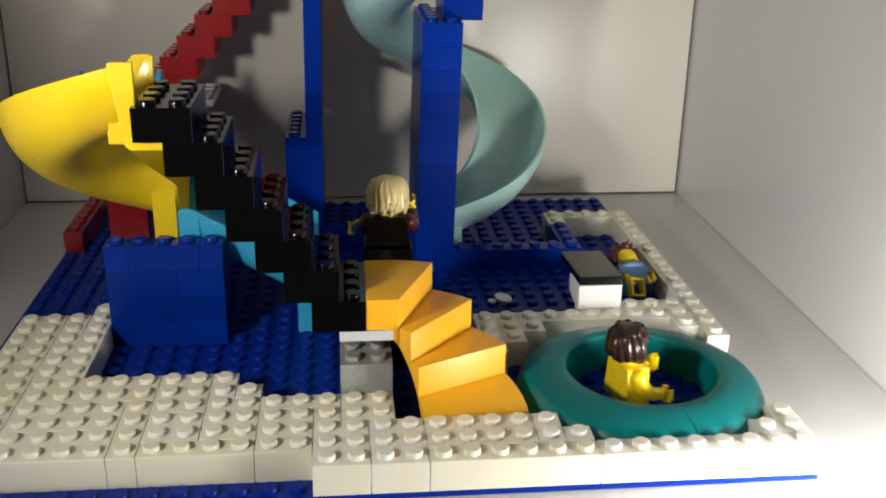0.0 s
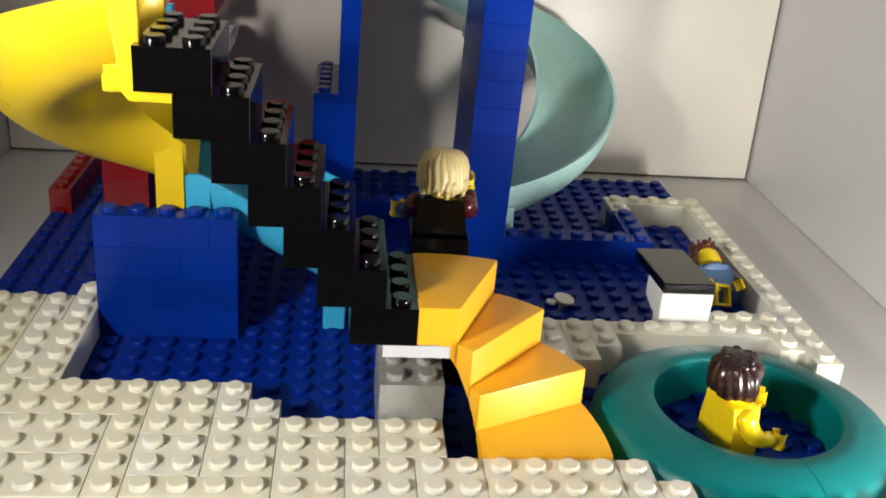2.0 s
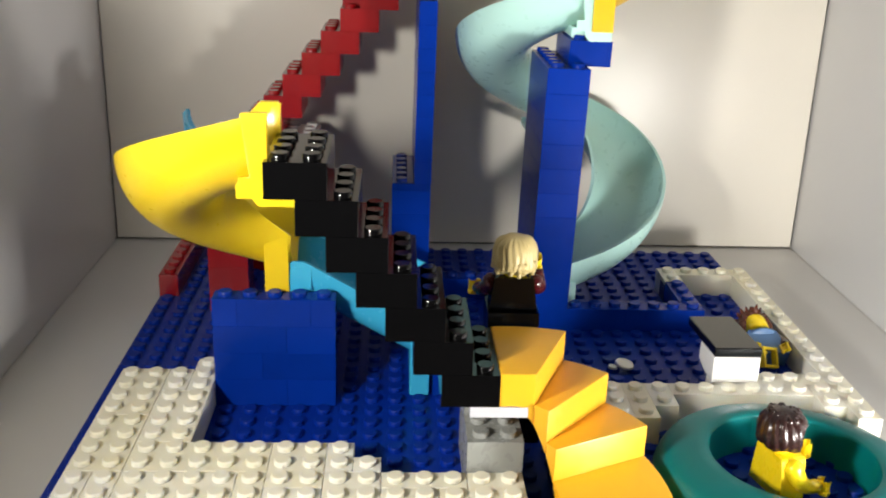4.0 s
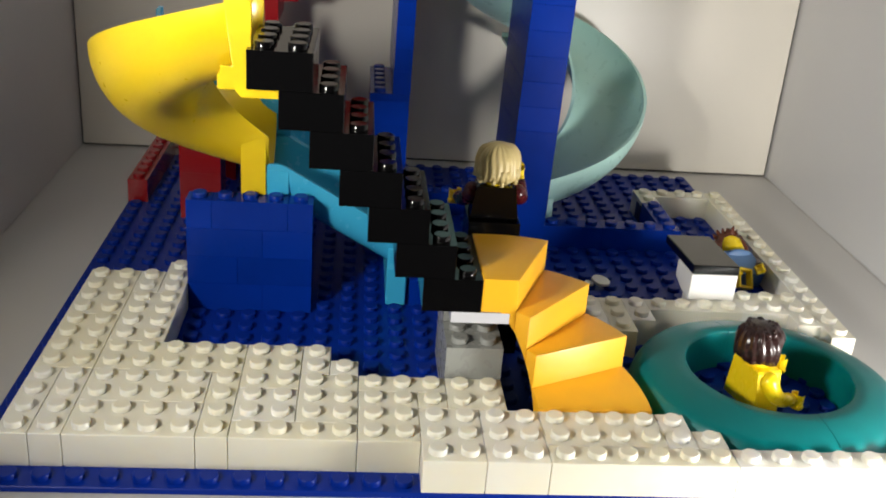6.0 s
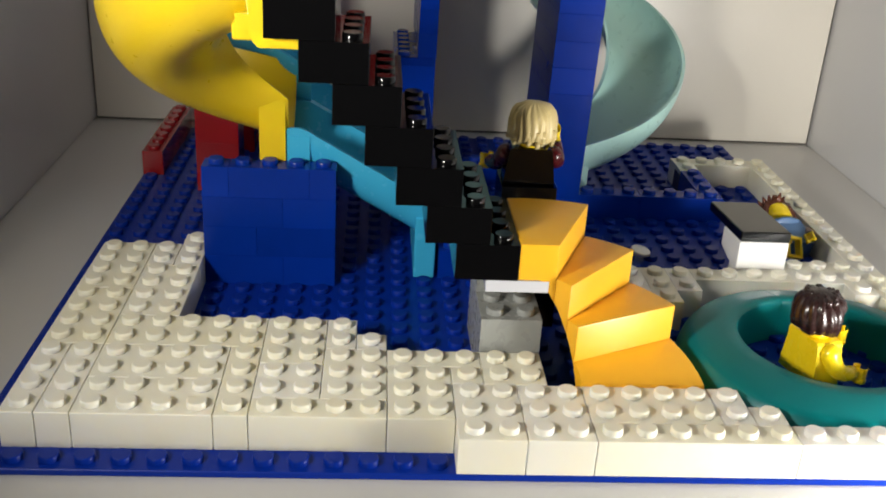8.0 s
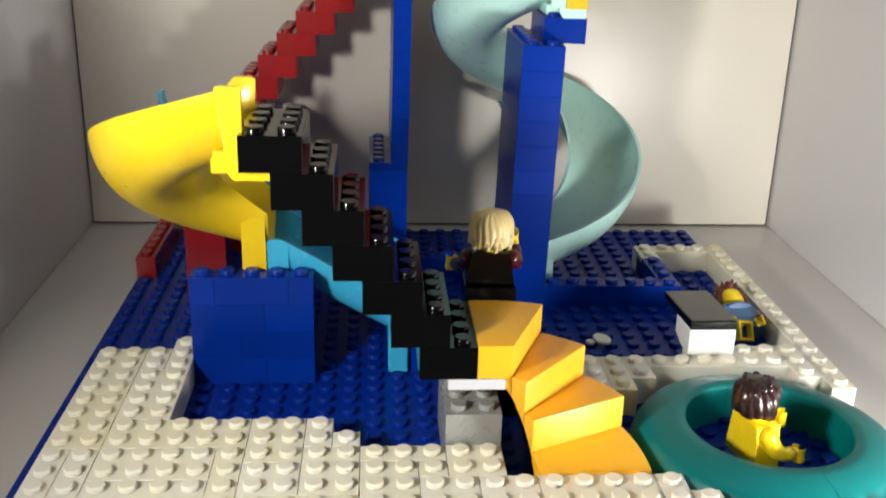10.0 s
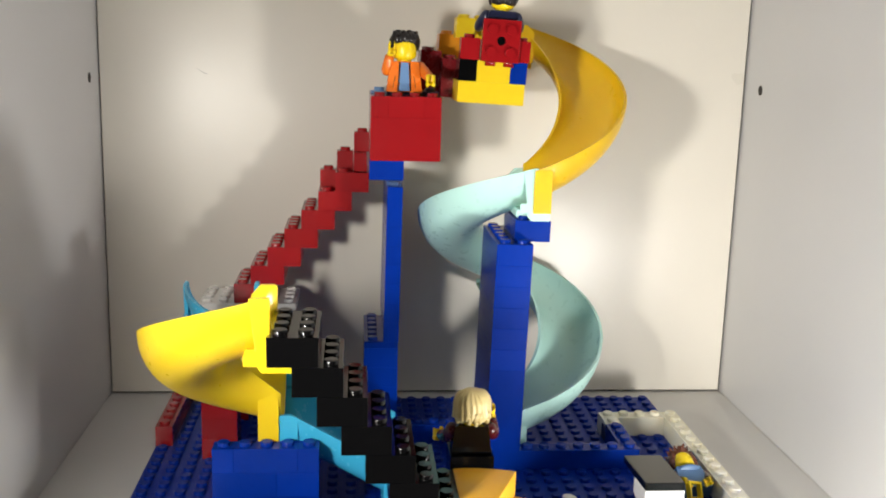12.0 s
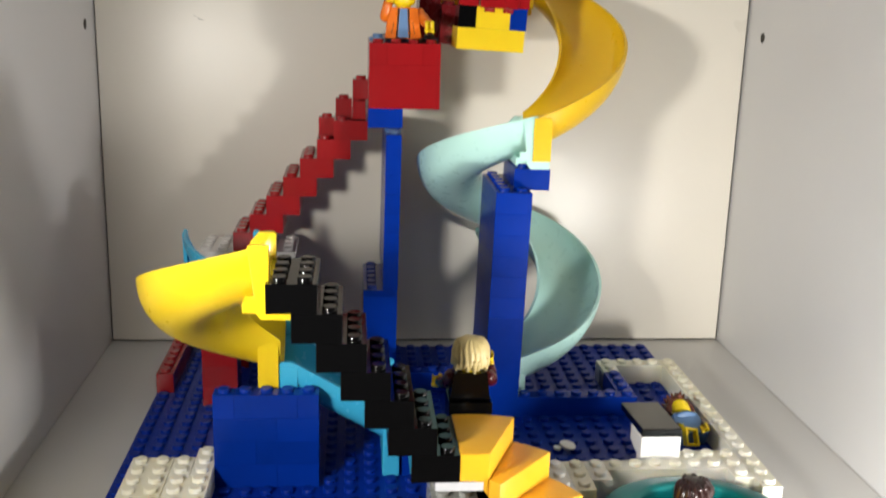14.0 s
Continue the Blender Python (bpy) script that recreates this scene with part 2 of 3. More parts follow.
def brick_mesh(x0, x1, y0, y1, z0, z1, bare=None, gap=0.003):
    """A building brick with its studs; bare(x, y) tells which studs are uncovered."""
    bm = bmesh.new()
    add_box(bm, x0 + gap, x1 - gap, y0 + gap, y1 - gap, z0 + 0.003, z1 - 0.002, 0.004 + 1.4 * gap)
    for x, y in stud_spots(x0, x1, y0, y1):
        if bare is None or bare(x, y):
            add_stud(bm, x, y, z1 - 0.004)
    return bm


def brick(parent, mat, x0, x1, y0, y1, z0, z1, bare=None, label="", name="brick", gap=0.003):
    return part(name, brick_mesh(x0, x1, y0, y1, z0, z1, bare, gap), mat, parent, label)


def never(x, y):
    return False


# ---- the shelf compartment and the dim room that it opens to ----
XL, XR, YB, YF, ZF, ZT = -4.82, 37.86, 33.7, -2.5, -0.22, 41.5


def structure(name, boxes, mat, label, category):
    bm = bmesh.new()
    for b in boxes:
        add_box(bm, *b, bevel=0.06)
    return tagged(link(name, bm, mat), label, category, kind="structure")


structure("floor", [(XL - 2, XR - 0.01, YF, YB + 0.6, ZF - 2, ZF), (XR - 0.011, XR + 2, YF, YB + 0.6, ZF - 2, ZF - 0.015)], FLOORBOARD, "white foil-faced shelf board under the toy build", "shelf")
structure("wall_left", [(XL - 2, XL, YF, YB + 0.6, ZF + 0.005, ZT)], SIDEBOARD, "white foil-faced side board of the shelf", "wall")
structure("wall_right", [(XR, XR + 2, YF, YB + 0.6, ZF - 0.012, ZT)], SIDEBOARD, "white foil-faced side board of the shelf", "wall")
structure("wall_back", [(XL + 0.07, XR - 0.13, YB, YB + 0.2, ZF + 0.12, ZT - 0.1)], BACKPANEL, "cream painted back panel of the shelf", "wall")
structure("backing", [(XL + 0.005, XR - 0.005, YB + 0.21, YB + 0.5, ZF + 0.005, ZT)], GROOVE, "dark groove behind the back panel", "wall")
structure("ceiling", [(XL - 2, XR + 2, YF, YB + 0.6, ZT + 0.005, ZT + 2)], SIDEBOARD, "white foil-faced top board of the shelf", "ceiling")
RX0, RX1, RY0, RZ0, RZ1 = -70, 105, -130, -50, 90    # the part of the room before the shelf
structure("room_floor", [(RX0, RX1, RY0, YB + 10, RZ0 - 2, RZ0)], ROOMFLOOR, "brown wooden floor of the room", "floor")
structure("room_ceiling", [(RX0, RX1, RY0, YB + 10, RZ1, RZ1 + 2)], ROOMWALL, "plain painted room ceiling", "ceiling")
structure("room_wall_back", [(RX0, RX1, RY0 - 2, RY0, RZ0, RZ1)], ROOMWALL, "plain painted room wall", "wall")
structure("room_wall_left", [(RX0 - 2, RX0, RY0, YB + 10, RZ0, RZ1)], ROOMWALL, "plain painted room wall", "wall")
structure("room_wall_right", [(RX1, RX1 + 2, RY0, YB + 10, RZ0, RZ1)], ROOMWALL, "plain painted room wall", "wall")
structure("room_wall_front", [(RX0, XL - 2.1, YB + 8, YB + 10, RZ0, RZ1), (XR + 2.1, RX1, YB + 8, YB + 10, RZ0, RZ1)], ROOMWALL, "plain painted room wall", "wall")


def pin_hole(x, y, z, side):
    bm = bmesh.new()
    add_tube(bm, (x - 0.01 * side, y, z), (x + 0.012 * side, y, z), 0.33, 0.33, 18)
    return tagged(link("pin_hole", bm, HOLE), "small dark drilled shelf-pin hole in the side board", "hole", "shelf-pin holes", "structure")


pin_hole(XL, 31.5, 21.1, 1)
pin_hole(XR, 31.2, 21.3, -1)

bm = bmesh.new()
add_tube(bm, (1.35, YB - 0.004, 21.75), (1.75, YB - 0.004, 21.5), 0.006, 0.014, 6)
add_tube(bm, (1.75, YB - 0.004, 21.5), (2.05, YB - 0.004, 21.42), 0.014, 0.006, 6)
tagged(link("scratch", bm, ROOMWALL), "short faint grey scratch in the cream back panel", "scratch", kind="structure")

# ---- baseplate ----
baseplate = thing("baseplate", (16, 16, ZF), "blue studded plastic baseplate lying on the shelf", "baseplate")
bm = bmesh.new()
add_box(bm, 0, 32, 0, 32, ZF, 0, 0.03)
part("plate", bm, BASEBLUE, baseplate)
bm = bmesh.new()
for x, y in stud_spots(0, 32, 0, 32):
    add_stud(bm, x, y, 0, 12)
tagged(part("studs", bm, BASEBLUE, baseplate, "round studs of the baseplate"), kind="stuff")

# ---- white deck along the front and sides ----
deck = thing("white_deck", (16, 3, 0), "yellowed white brick deck round the pool, built on the baseplate", "brick deck")
DECK = [(1, 2, 1, 5), (2, 3, 1, 5), (1, 3, 5, 9), (1, 3, 9, 13), (3, 7, 1, 3), (3, 7, 3, 5), (3, 8, 5, 7), (7, 8, 1, 5),
        (3, 5, 7, 11), (3, 4, 11, 13), (4, 5, 11, 14), (8, 12, 1, 2), (8, 10, 2, 4), (8, 10, 4, 7), (10, 12, 2, 5), (10, 11, 5, 7),
        (11, 12, 5, 6), (12, 14, 1, 4), (12, 15, 4, 5), (14, 15, 3, 4), (15, 17, 3, 5), (14, 16, 0, 3), (16, 18, 0, 3),
        (18, 24, 0, 1), (18, 22, 1, 3), (22, 23, 1, 3), (23, 24, 1, 2), (24, 32, 0, 1), (30, 32, 1, 2), (31, 32, 2, 3)]
for x0, x1, y0, y1 in DECK:
    brick(deck, WHITE, x0, x1, y0, y1, 0, 1.2, gap=GAP)

pool_wall = thing("pool_wall", (28, 14, 0), "low white brick wall round the side pool", "brick wall")
POOL = [(21, 22, 8, 12), (22, 23, 9, 12), (23, 24, 10, 12), (24, 28, 11, 12), (28, 30, 11, 12), (30, 31, 10, 12), (26, 28, 12, 13), (28, 31, 12, 13),
        (31, 32, 9, 12), (31, 32, 12, 18), (31, 32, 18, 26), (28, 31, 25, 26), (27, 28, 25, 26)]
for x0, x1, y0, y1 in POOL:
    brick(pool_wall, WHITE, x0, x1, y0, y1, 0, 1.2, (lambda x, y: not (26 < x < 28 and y > 12)) if y0 == 12 and x0 == 26 else None)

# navy lower part with a thin white plate on top
brick(pool_wall, NAVY, 27, 28, 24, 25, 0, 0.95, never, label="dark navy brick")
brick(pool_wall, WHITE, 27, 28, 24, 25, 0.955, 1.2, name="plate")

# ---- blue walls on the baseplate ----
low_wall = thing("low_blue_wall", (21, 20.5, 0), "low blue brick wall across the baseplate beside the tower", "brick wall")
for x0, x1, y0, y1 in ((21, 24, 20, 21), (24, 28, 20, 21), (27, 28, 21, 24)):
    brick(low_wall, BLUE, x0, x1, y0, y1, 0, 1.2)
brick(low_wall, BLUE, 14, 19, 24, 25, 0, 1.2)

blue_wall = thing("blue_wall", (7.5, 13, 0), "blue brick wall four bricks high carrying the slide foot", "brick wall")
for i, cuts in enumerate(((5, 8, 10), (5, 7, 10), (5, 8, 10), (5, 6, 9, 10))):
    for a, b in zip(cuts, cuts[1:]):
        brick(blue_wall, BLUE, a, b, 12, 13, 1.2 * i, 1.2 * i + 1.2, None if i == 3 else never)
    brick(blue_wall, BLUE, 7, 8, 13, 14, 1.2 * i, 1.2 * i + 1.2, never)

# ---- black staircase ----
stairs = thing("black_staircase", (12, 7, 4), "black brick staircase of seven overlapping steps on a grey pillar", "brick stairs")
for k in range(7):
    x, y, z = 14 - 0.962 * k, 4.58 - 0.02 * k, 4.0 + 1.215 * k
    brick(stairs, BLACK, x, x + 2, y, y + 4, z, z + 1.2, None if k == 6 else (lambda px, py, e=x + 1.04: px > e - 0.1))
pillar = thing("grey_pillar", (16, 7, 0), "grey brick pillar with a light plate under the black steps", "brick pillar")
brick(pillar, GREY, 15, 17, 5, 7, 0, 1.2, never)
brick(pillar, GREY, 15, 17, 5, 7, 1.2, 2.4)
for i in range(3):
    brick(pillar, GREY, 15, 17, 7, 9, 1.2 * i, 1.2 * i + 1.2, never)
brick(pillar, LIGHTGREY, 15, 17, 4.58, 8.58, 3.6, 4.0, lambda x, y: x > 16, name="plate")

# ---- orange quarter-turn stairs ----


def curved_stairs():
    """A moulded quarter turn of four steps about (16, 3)."""
    cx, cy = 16.0, 3.0
    steps = [(0, 0, 21, 24, 1.65), (21, 24, 36, 44, 2.87), (36, 44, 53, 62, 4.07), (53, 62, 90, 90, 5.25)]
    ob = thing("curved_stairs", (19, 6, 0), "glossy light orange moulded stairs curving up to the black steps", "stairs")

    def rin(a):
        return min(2.02, 1.6 / max(0.1, math.sin(radians(a))))

    def rout(a):
        return 5.95 - (0.35 * (a - 61) / 29 if a > 61 else 0)

    def pt(r, a, z):
        return (cx + r * math.cos(radians(a)), cy + r * math.sin(radians(a)), z)

    for i0, o0, i1, o1, z in steps:
        bm = bmesh.new()
        n = 8
        top_in, top_out, low_in, low_out = [], [], [], []
        for j in range(n + 1):
            f = j / n
            ai, ao = i0 + (i1 - i0) * f, o0 + (o1 - o0) * f
            low_i = 4.02 * min(1.0, max(0.0, ai - 4) / 62) ** 0.8
            # unseen outer skirt reaches the baseplate, added to block low light underneath
            low_o = 4.02 * min(1.0, max(0.0, ao - 4) / 70) if ao > 62 else 0.0
            dip = 0.34 * (1 - f) if i0 == 0 else 0.0
            top_in.append(bm.verts.new(pt(rin(ai), ai, z - dip)))
            top_out.append(bm.verts.new(pt(rout(ao), ao, z - dip)))
            low_in.append(bm.verts.new(pt(rin(ai), ai, min(low_i, z - 0.3))))
            low_out.append(bm.verts.new(pt(rout(ao), ao, min(low_o, z - 0.3))))
        for j in range(n):
            for ring in ((top_in, top_out), (top_out, low_out), (low_out, low_in), (low_in, top_in)):
                bm.faces.new((ring[0][j], ring[1][j], ring[1][j + 1], ring[0][j + 1]))
        bm.faces.new((top_in[0], top_out[0], low_out[0], low_in[0]))
        bm.faces.new((top_in[n], top_out[n], low_out[n], low_in[n]))
        bmesh.ops.recalc_face_normals(bm, faces=bm.faces)
        sharp = [e for e in bm.edges if len(e.link_faces) == 2 and e.calc_face_angle(0) > radians(50)]
        bmesh.ops.bevel(bm, geom=sharp, offset=0.045, segments=2, affect="EDGES", profile=0.6)
        smooth(bm, 30)
        part("step", bm, ORANGE, ob)
    return ob


curved_stairs()

# ---- spiral slides ----


def slide(label, mat, place, turn, mirror=False, R=4.0, rise=0.0, end=2.4, bank=0.0, shy=0.0, sink=0.0, lift=0.0, step=0.0, tail=0.42, shallow=0.0, trim=0.0, hump=0.0, deepfoot=0.0, mouth=False, belly=0.0, sweep=1.0, ledge=1.22):
    """A half-turn open chute. In its own frame it starts at (0, -4) heading -x, turns to the right round (0, 0) and ends at (0, 4),
    6.4 lower; its shelf-like start flange lies at z = 6.4 and its foot at z = 0."""
    m = Matrix.Translation(place) @ Matrix.Rotation(radians(turn), 4, "Z")
    if mirror:
        m = m @ Matrix.Diagonal((1, -1, 1, 1))
    ob = thing("spiral_slide", place, label, "toy slide", "half-turn slides")
    W, T = 2.0, 0.16

    def finish(bm):
        bm.transform(m)
        bmesh.ops.recalc_face_normals(bm, faces=bm.faces)
        smooth(bm, 40)
        return bm

    # chute
    bm = bmesh.new()
    n, k = 112, 40
    rows = []
    stations = [(0.0, 0.2)] + [(sweep * i / n, 0.0) for i in range(n + 1)] + ([(1.0, tail)] if sweep == 1 else [])
    for f, run in stations:
        ang = -math.pi / 2 - math.pi * f
        out = Vector((math.cos(ang), math.sin(ang), 0))
        c = out * R + Vector((run, 0, 0))
        ease = f - 0.03 * math.sin(2 * math.pi * f)
        rim = 9.1 + rise - (9.1 + rise - end) * ease - 0.1 * (f == 1.0 and run > 0)
        deep = 1.0 + 0.12 * math.sin(math.pi * f) + belly * math.sin(0.75 * math.pi * f) - shallow * (1 - f) ** 3 + (0.14 * (1 - f) ** 4 if belly else 0.0)
        ring = []
        for r, rng in ((W, range(k + 1)), (W - T, range(k, -1, -1))):
            for j in rng:
                a = math.pi + math.pi * j / k
                ring.append(bm.verts.new(c + out * (r * math.cos(a)) + Vector((0, 0, rim + r * math.sin(a) * deep + bank * (1 - f) * (0.3 + f) * (1 + math.cos(a))
                                                              - sink * (1 - f) ** 2 * (1 - math.cos(a)) / 2 + (lift * f * f + hump * math.sin(math.pi * min(1.0, 1.35 * f))) * (1 + math.cos(a)) / 2))))
        rows.append(ring)
    q = len(rows[0])
    for a, b in zip(rows, rows[1:]):
        for j in range(q):
            bm.faces.new((a[j], a[(j + 1) % q], b[(j + 1) % q], b[j]))
    for ring in (rows[0], rows[-1]):
        for j in range(k):
            bm.faces.new((ring[j], ring[j + 1], ring[q - 2 - j], ring[q - 1 - j]))
    part("chute", finish(bm), mat, ob)
    # start bracket: two upright cheeks, a back plate and the flange
    for y0, y1, out in ((-6.03, -5.82, [(-0.62, 9.06), (-0.5, 9.1), (0.08, 9.1), (0.2, 8.98), (0.2, 6.85), (ledge, 6.85), (ledge, 6.4), (-0.12, 6.4), (-0.3, 6.62), (-0.36, 6.88), (-0.74, 6.88), (-0.74, 7.36), (-0.38, 7.36)]),
                        (-2.16, -1.9, [(-0.9, 8.7), (-0.5, 9.15), (0.12, 9.15), (0.2, 8.5), (0.2, 6.85), (ledge, 6.85), (ledge, 6.4), (-0.2, 6.4), (-0.3, 6.85), (-0.9, 6.9)])):
        bm = bmesh.new()
        drop = sink if y0 > -3 else 0.0
        add_prism(bm, [(u, v - (drop if v > 8 else step if v < 7.6 else 0)) for u, v in out], y0, y1, "y")
        bmesh.ops.bevel(bm, geom=list(bm.edges), offset=0.022, segments=2, affect="EDGES")
        bmesh.ops.translate(bm, vec=(0, 4.0 - R, rise), verts=bm.verts)
        part("cheek", finish(bm), mat, ob)
    bm = bmesh.new()
    add_box(bm, 0.0, ledge - 0.01, -5.84, -2.16, 6.42, 6.62, 0.03)
    add_box(bm, -0.9, -0.01, -5.6, -2.4, 6.5, 7.0, 0.05)
    bmesh.ops.translate(bm, vec=(0, 4.0 - R, rise - step), verts=bm.verts)
    part("flange", finish(bm), mat, ob)
    # foot under the outlet
    if sweep == 1:
        bm = bmesh.new()
        wall = []
        for j in range(13):
            a = math.pi + math.pi * j / 12
            wall.append((R + 1.98 * math.cos(a), end - 0.05 + 1.98 * math.sin(a)))
        near = [(R + 2.03, end + lift), (R + 2.03, 0.02)]
        if trim:
            wall = [w for w in wall if w[0] < R + 2.03 - trim]
            near = [(wall[-1][0] + 0.01, 0.02)]
        base = 0.02 - deepfoot
        near = [(u, base if v == 0.02 else v) for u, v in near]
        add_prism(bm, [(R - 2.015 + shy, base), (R - 2.015 + shy, end - 0.05 - 0.6 * (shy > 0))] + wall[1 + 3 * (shy > 0):(None if trim else -1)] + near, tail - 0.96, tail + 0.015, "x")
        part("foot", finish(bm), mat, ob)
    if mouth:
        # upright end plate with a round cut
        bm = bmesh.new()
        cut = [(-4 + 1.86 * math.cos(math.pi + math.pi * j / 18), 9.1 + 1.86 * math.sin(math.pi + math.pi * j / 18)) for j in range(19)]
        add_prism(bm, [(-6.03, 9.12)] + cut + [(-1.97, 9.12), (-1.97, 6.5), (-5.5, 6.3), (-6.03, 7.2)], -0.05, 0.22, "x")
        part("end_plate", finish(bm), mat, ob)
    return ob


slide("bright yellow half-turn chute leading off the black staircase", YELLOW, (8.15, 10.9, 4.8), 0, rise=0.02, sink=0.45, lift=0.45, step=0.3, tail=-0.12, belly=0.2)
slide("pale aqua half-turn chute starting on the tall blue tower", AQUA, (21.38, 27.0, 7.85), 0, bank=0.35, sink=0.3, ledge=0.92)
slide("pale aqua half-turn chute ending beside the blue tower", AQUA, (21.08, 27.0, 1.3), 180, end=1.9, trim=0.3, deepfoot=0.9)
slide("golden yellow half-turn chute below the top platform", GOLD, (21.5, 27.0, 14.68), 180, R=4.15, rise=1.15, bank=0.62, shallow=0.35, tail=0.14)
slide("azure curved chute under the yellow one behind the stairs", AZURE, (8.2, 22.6, 1.2), 90, True, hump=1.0, mouth=True, sweep=0.53)


def short_slide(cy, label):
    """A short straight chute dropping from the yellow outlet to the baseplate."""
    ob = thing("short_slide", (11, cy, 0), label, "toy slide", "straight azure slides")
    bm = bmesh.new()
    rows = []
    k, W, T = 16, 2.0, 0.16
    line = [(7.95, 5.8), (8.02, 5.98), (8.18, 6.07), (8.6, 6.08), (8.85, 5.98), (9.2, 5.78), (13.1, 3.56), (13.95, 3.17)]
    for x, rim in line:
        ring = []
        for r, rng in ((W, range(k + 1)), (W - T, range(k, -1, -1))):
            for j in rng:
                a = math.pi + math.pi * j / k
                c, sn = math.cos(a), math.sin(a)
                ring.append(bm.verts.new((x, cy + r * math.copysign(abs(c) ** 0.55, c), rim - r * abs(sn) ** 0.8 * 0.95)))
        rows.append(ring)
    q = len(rows[0])
    for a, b in zip(rows, rows[1:]):
        for j in range(q):
            bm.faces.new((a[j], a[(j + 1) % q], b[(j + 1) % q], b[j]))
    for ring in (rows[0], rows[-1]):
        for j in range(k):
            bm.faces.new((ring[j], ring[j + 1], ring[q - 2 - j], ring[q - 1 - j]))
    bmesh.ops.recalc_face_normals(bm, faces=bm.faces)
    smooth(bm, 45)
    part("chute", bm, AZURE, ob)
    bm = bmesh.new()
    add_box(bm, 13.1, 13.95, cy - 2.02, cy + 2.02, 0.004, 2.6, 0.05)
    part("foot", bm, AZURE, ob)
    for s in (-1, 1):
        bm = bmesh.new()
        y0, y1 = sorted((cy + s * 1.84, cy + s * 2.012))
        add_box(bm, 7.97, 8.97, y0, y1, 3.7, 5.82, 0.03)
        part("start_bracket", bm, AZURE, ob)


short_slide(15.0, "azure straight chute under the black stairs, standing on the baseplate")
short_slide(19.08, "azure straight chute standing behind the other straight chute")

tagged(link("blue_brick", brick_mesh(14.08, 15.08, 13.0, 17.0, 0.0, 1.2), BLUE), "single blue brick on the baseplate beside the azure chute foot", "toy brick")

# ---- tall blue tower and thin column ----
tower = thing("blue_tower", (20, 23, 0), "tall blue brick tower holding up the aqua slide, leaning slightly", "brick tower")
tower.rotation_euler = (0, radians(1.25), 0)
brick(tower, BLUE, 19, 21, 20, 26, 0, 5.96, never, name="tall_brick")
for i in range(6):
    z = 5.96 + 1.193 * i
    brick(tower, BLUE, 19, 21, 20, 26, z, z + 1.193, (lambda x, y: x < 20 or y < 21) if i == 5 else never)
brick(tower, BLUE, 20.08, 22.08, 21, 25, 13.12, 14.3, lambda x, y: x < 21 or y > 21 and x < 20.9)

column = thing("thin_blue_column", (13, 27, 0), "thin blue brick column under the red lookout", "brick column")
for i in range(5):
    brick(column, BLUE, 12.2, 14.2, 24, 30, 1.2 * i, 1.2 * i + 1.2, never)
brick(column, BLUE, 12.2, 14.2, 24, 30, 6.0, 6.4, lambda x, y: x < 13.2, name="plate")
for i in range(8):
    brick(column, BLUE, 13.33 + 0.012 * i, 14.23 + 0.012 * i, 24, 32, 6.4 + 1.15 * i, 6.4 + 1.15 * (i + 1), never)
bm = bmesh.new()
add_tube(bm, (13.8, 24.5, 15.605), (13.8, 24.5, 15.99), 0.48, 0.48, 24)
part("plate", bm, CLEARBLUE, column, "transparent blue round plate")
brick(column, BLUE, 12.37, 14.34, 24, 26, 16.0, 17.1, never)

lookout = thing("red_lookout", (14.4, 25, 17.1), "red brick box forming the lookout on the blue column", "brick platform")
brick(lookout, RED, 12.41, 16.41, 24, 31, 17.1, 19.54, never, name="tall_brick")
for a, b in ((0, 1), (1, 3), (3, 4)):
    brick(lookout, RED, 12.41 + a, 12.41 + b, 24, 31, 19.54, 20.74, lambda x, y: y < 25)

brick(lookout, SANDBLUE, 12.45, 13.45, 27, 28, 20.745, 20.9, name="plate", label="sand blue plate")
brick(lookout, NAVY, 15.4, 16.4, 26, 27, 20.745, 20.95, name="plate", label="dark blue plate")

red_stairs = thing("red_staircase", (9, 29, 7.9), "red brick staircase climbing to the lookout", "brick stairs")
for k in range(7):
    x, z = 4.20 + 1.030 * k, 7.68 + 1.168 * k
    brick(red_stairs, RED, x, x + 2.04, 28, 32, z, z + 1.21, lambda px, py, e=x + 1: px < e)
brick(red_stairs, RED, 11.49, 12.29, 28, 30, 15.98, 17.08, never)
for k in range(3):
    x, z = 9.43 + 1.03 * k, 14.74 + 1.172 * k
    brick(red_stairs, RED, x, x + 1, 29, 30, z, z + 1.2)

red_pillar = thing("red_pillar", (4, 23, 0), "dark red brick pillar under the upper landing", "brick pillar")
for i in range(6):
    brick(red_pillar, RED, 3, 5, 22, 24, 1.2 * i, 1.2 * i + 1.2, never)
    brick(red_pillar, RED, 3, 5, 28, 30, 1.2 * i, 1.2 * i + 1.2, never)
landing = thing("landing", (5.0, 30, 7.25), "translucent white studded landing at the foot of the red stairs", "brick platform")
brick(landing, CLEAR, 2, 8, 28, 32, 7.25, 7.65, name="plate")
red_edge = thing("red_edge", (0.5, 28, 0), "low red brick along the edge of the baseplate", "brick wall")
brick(red_edge, RED, 0, 1, 24, 32, 0, 1.2)

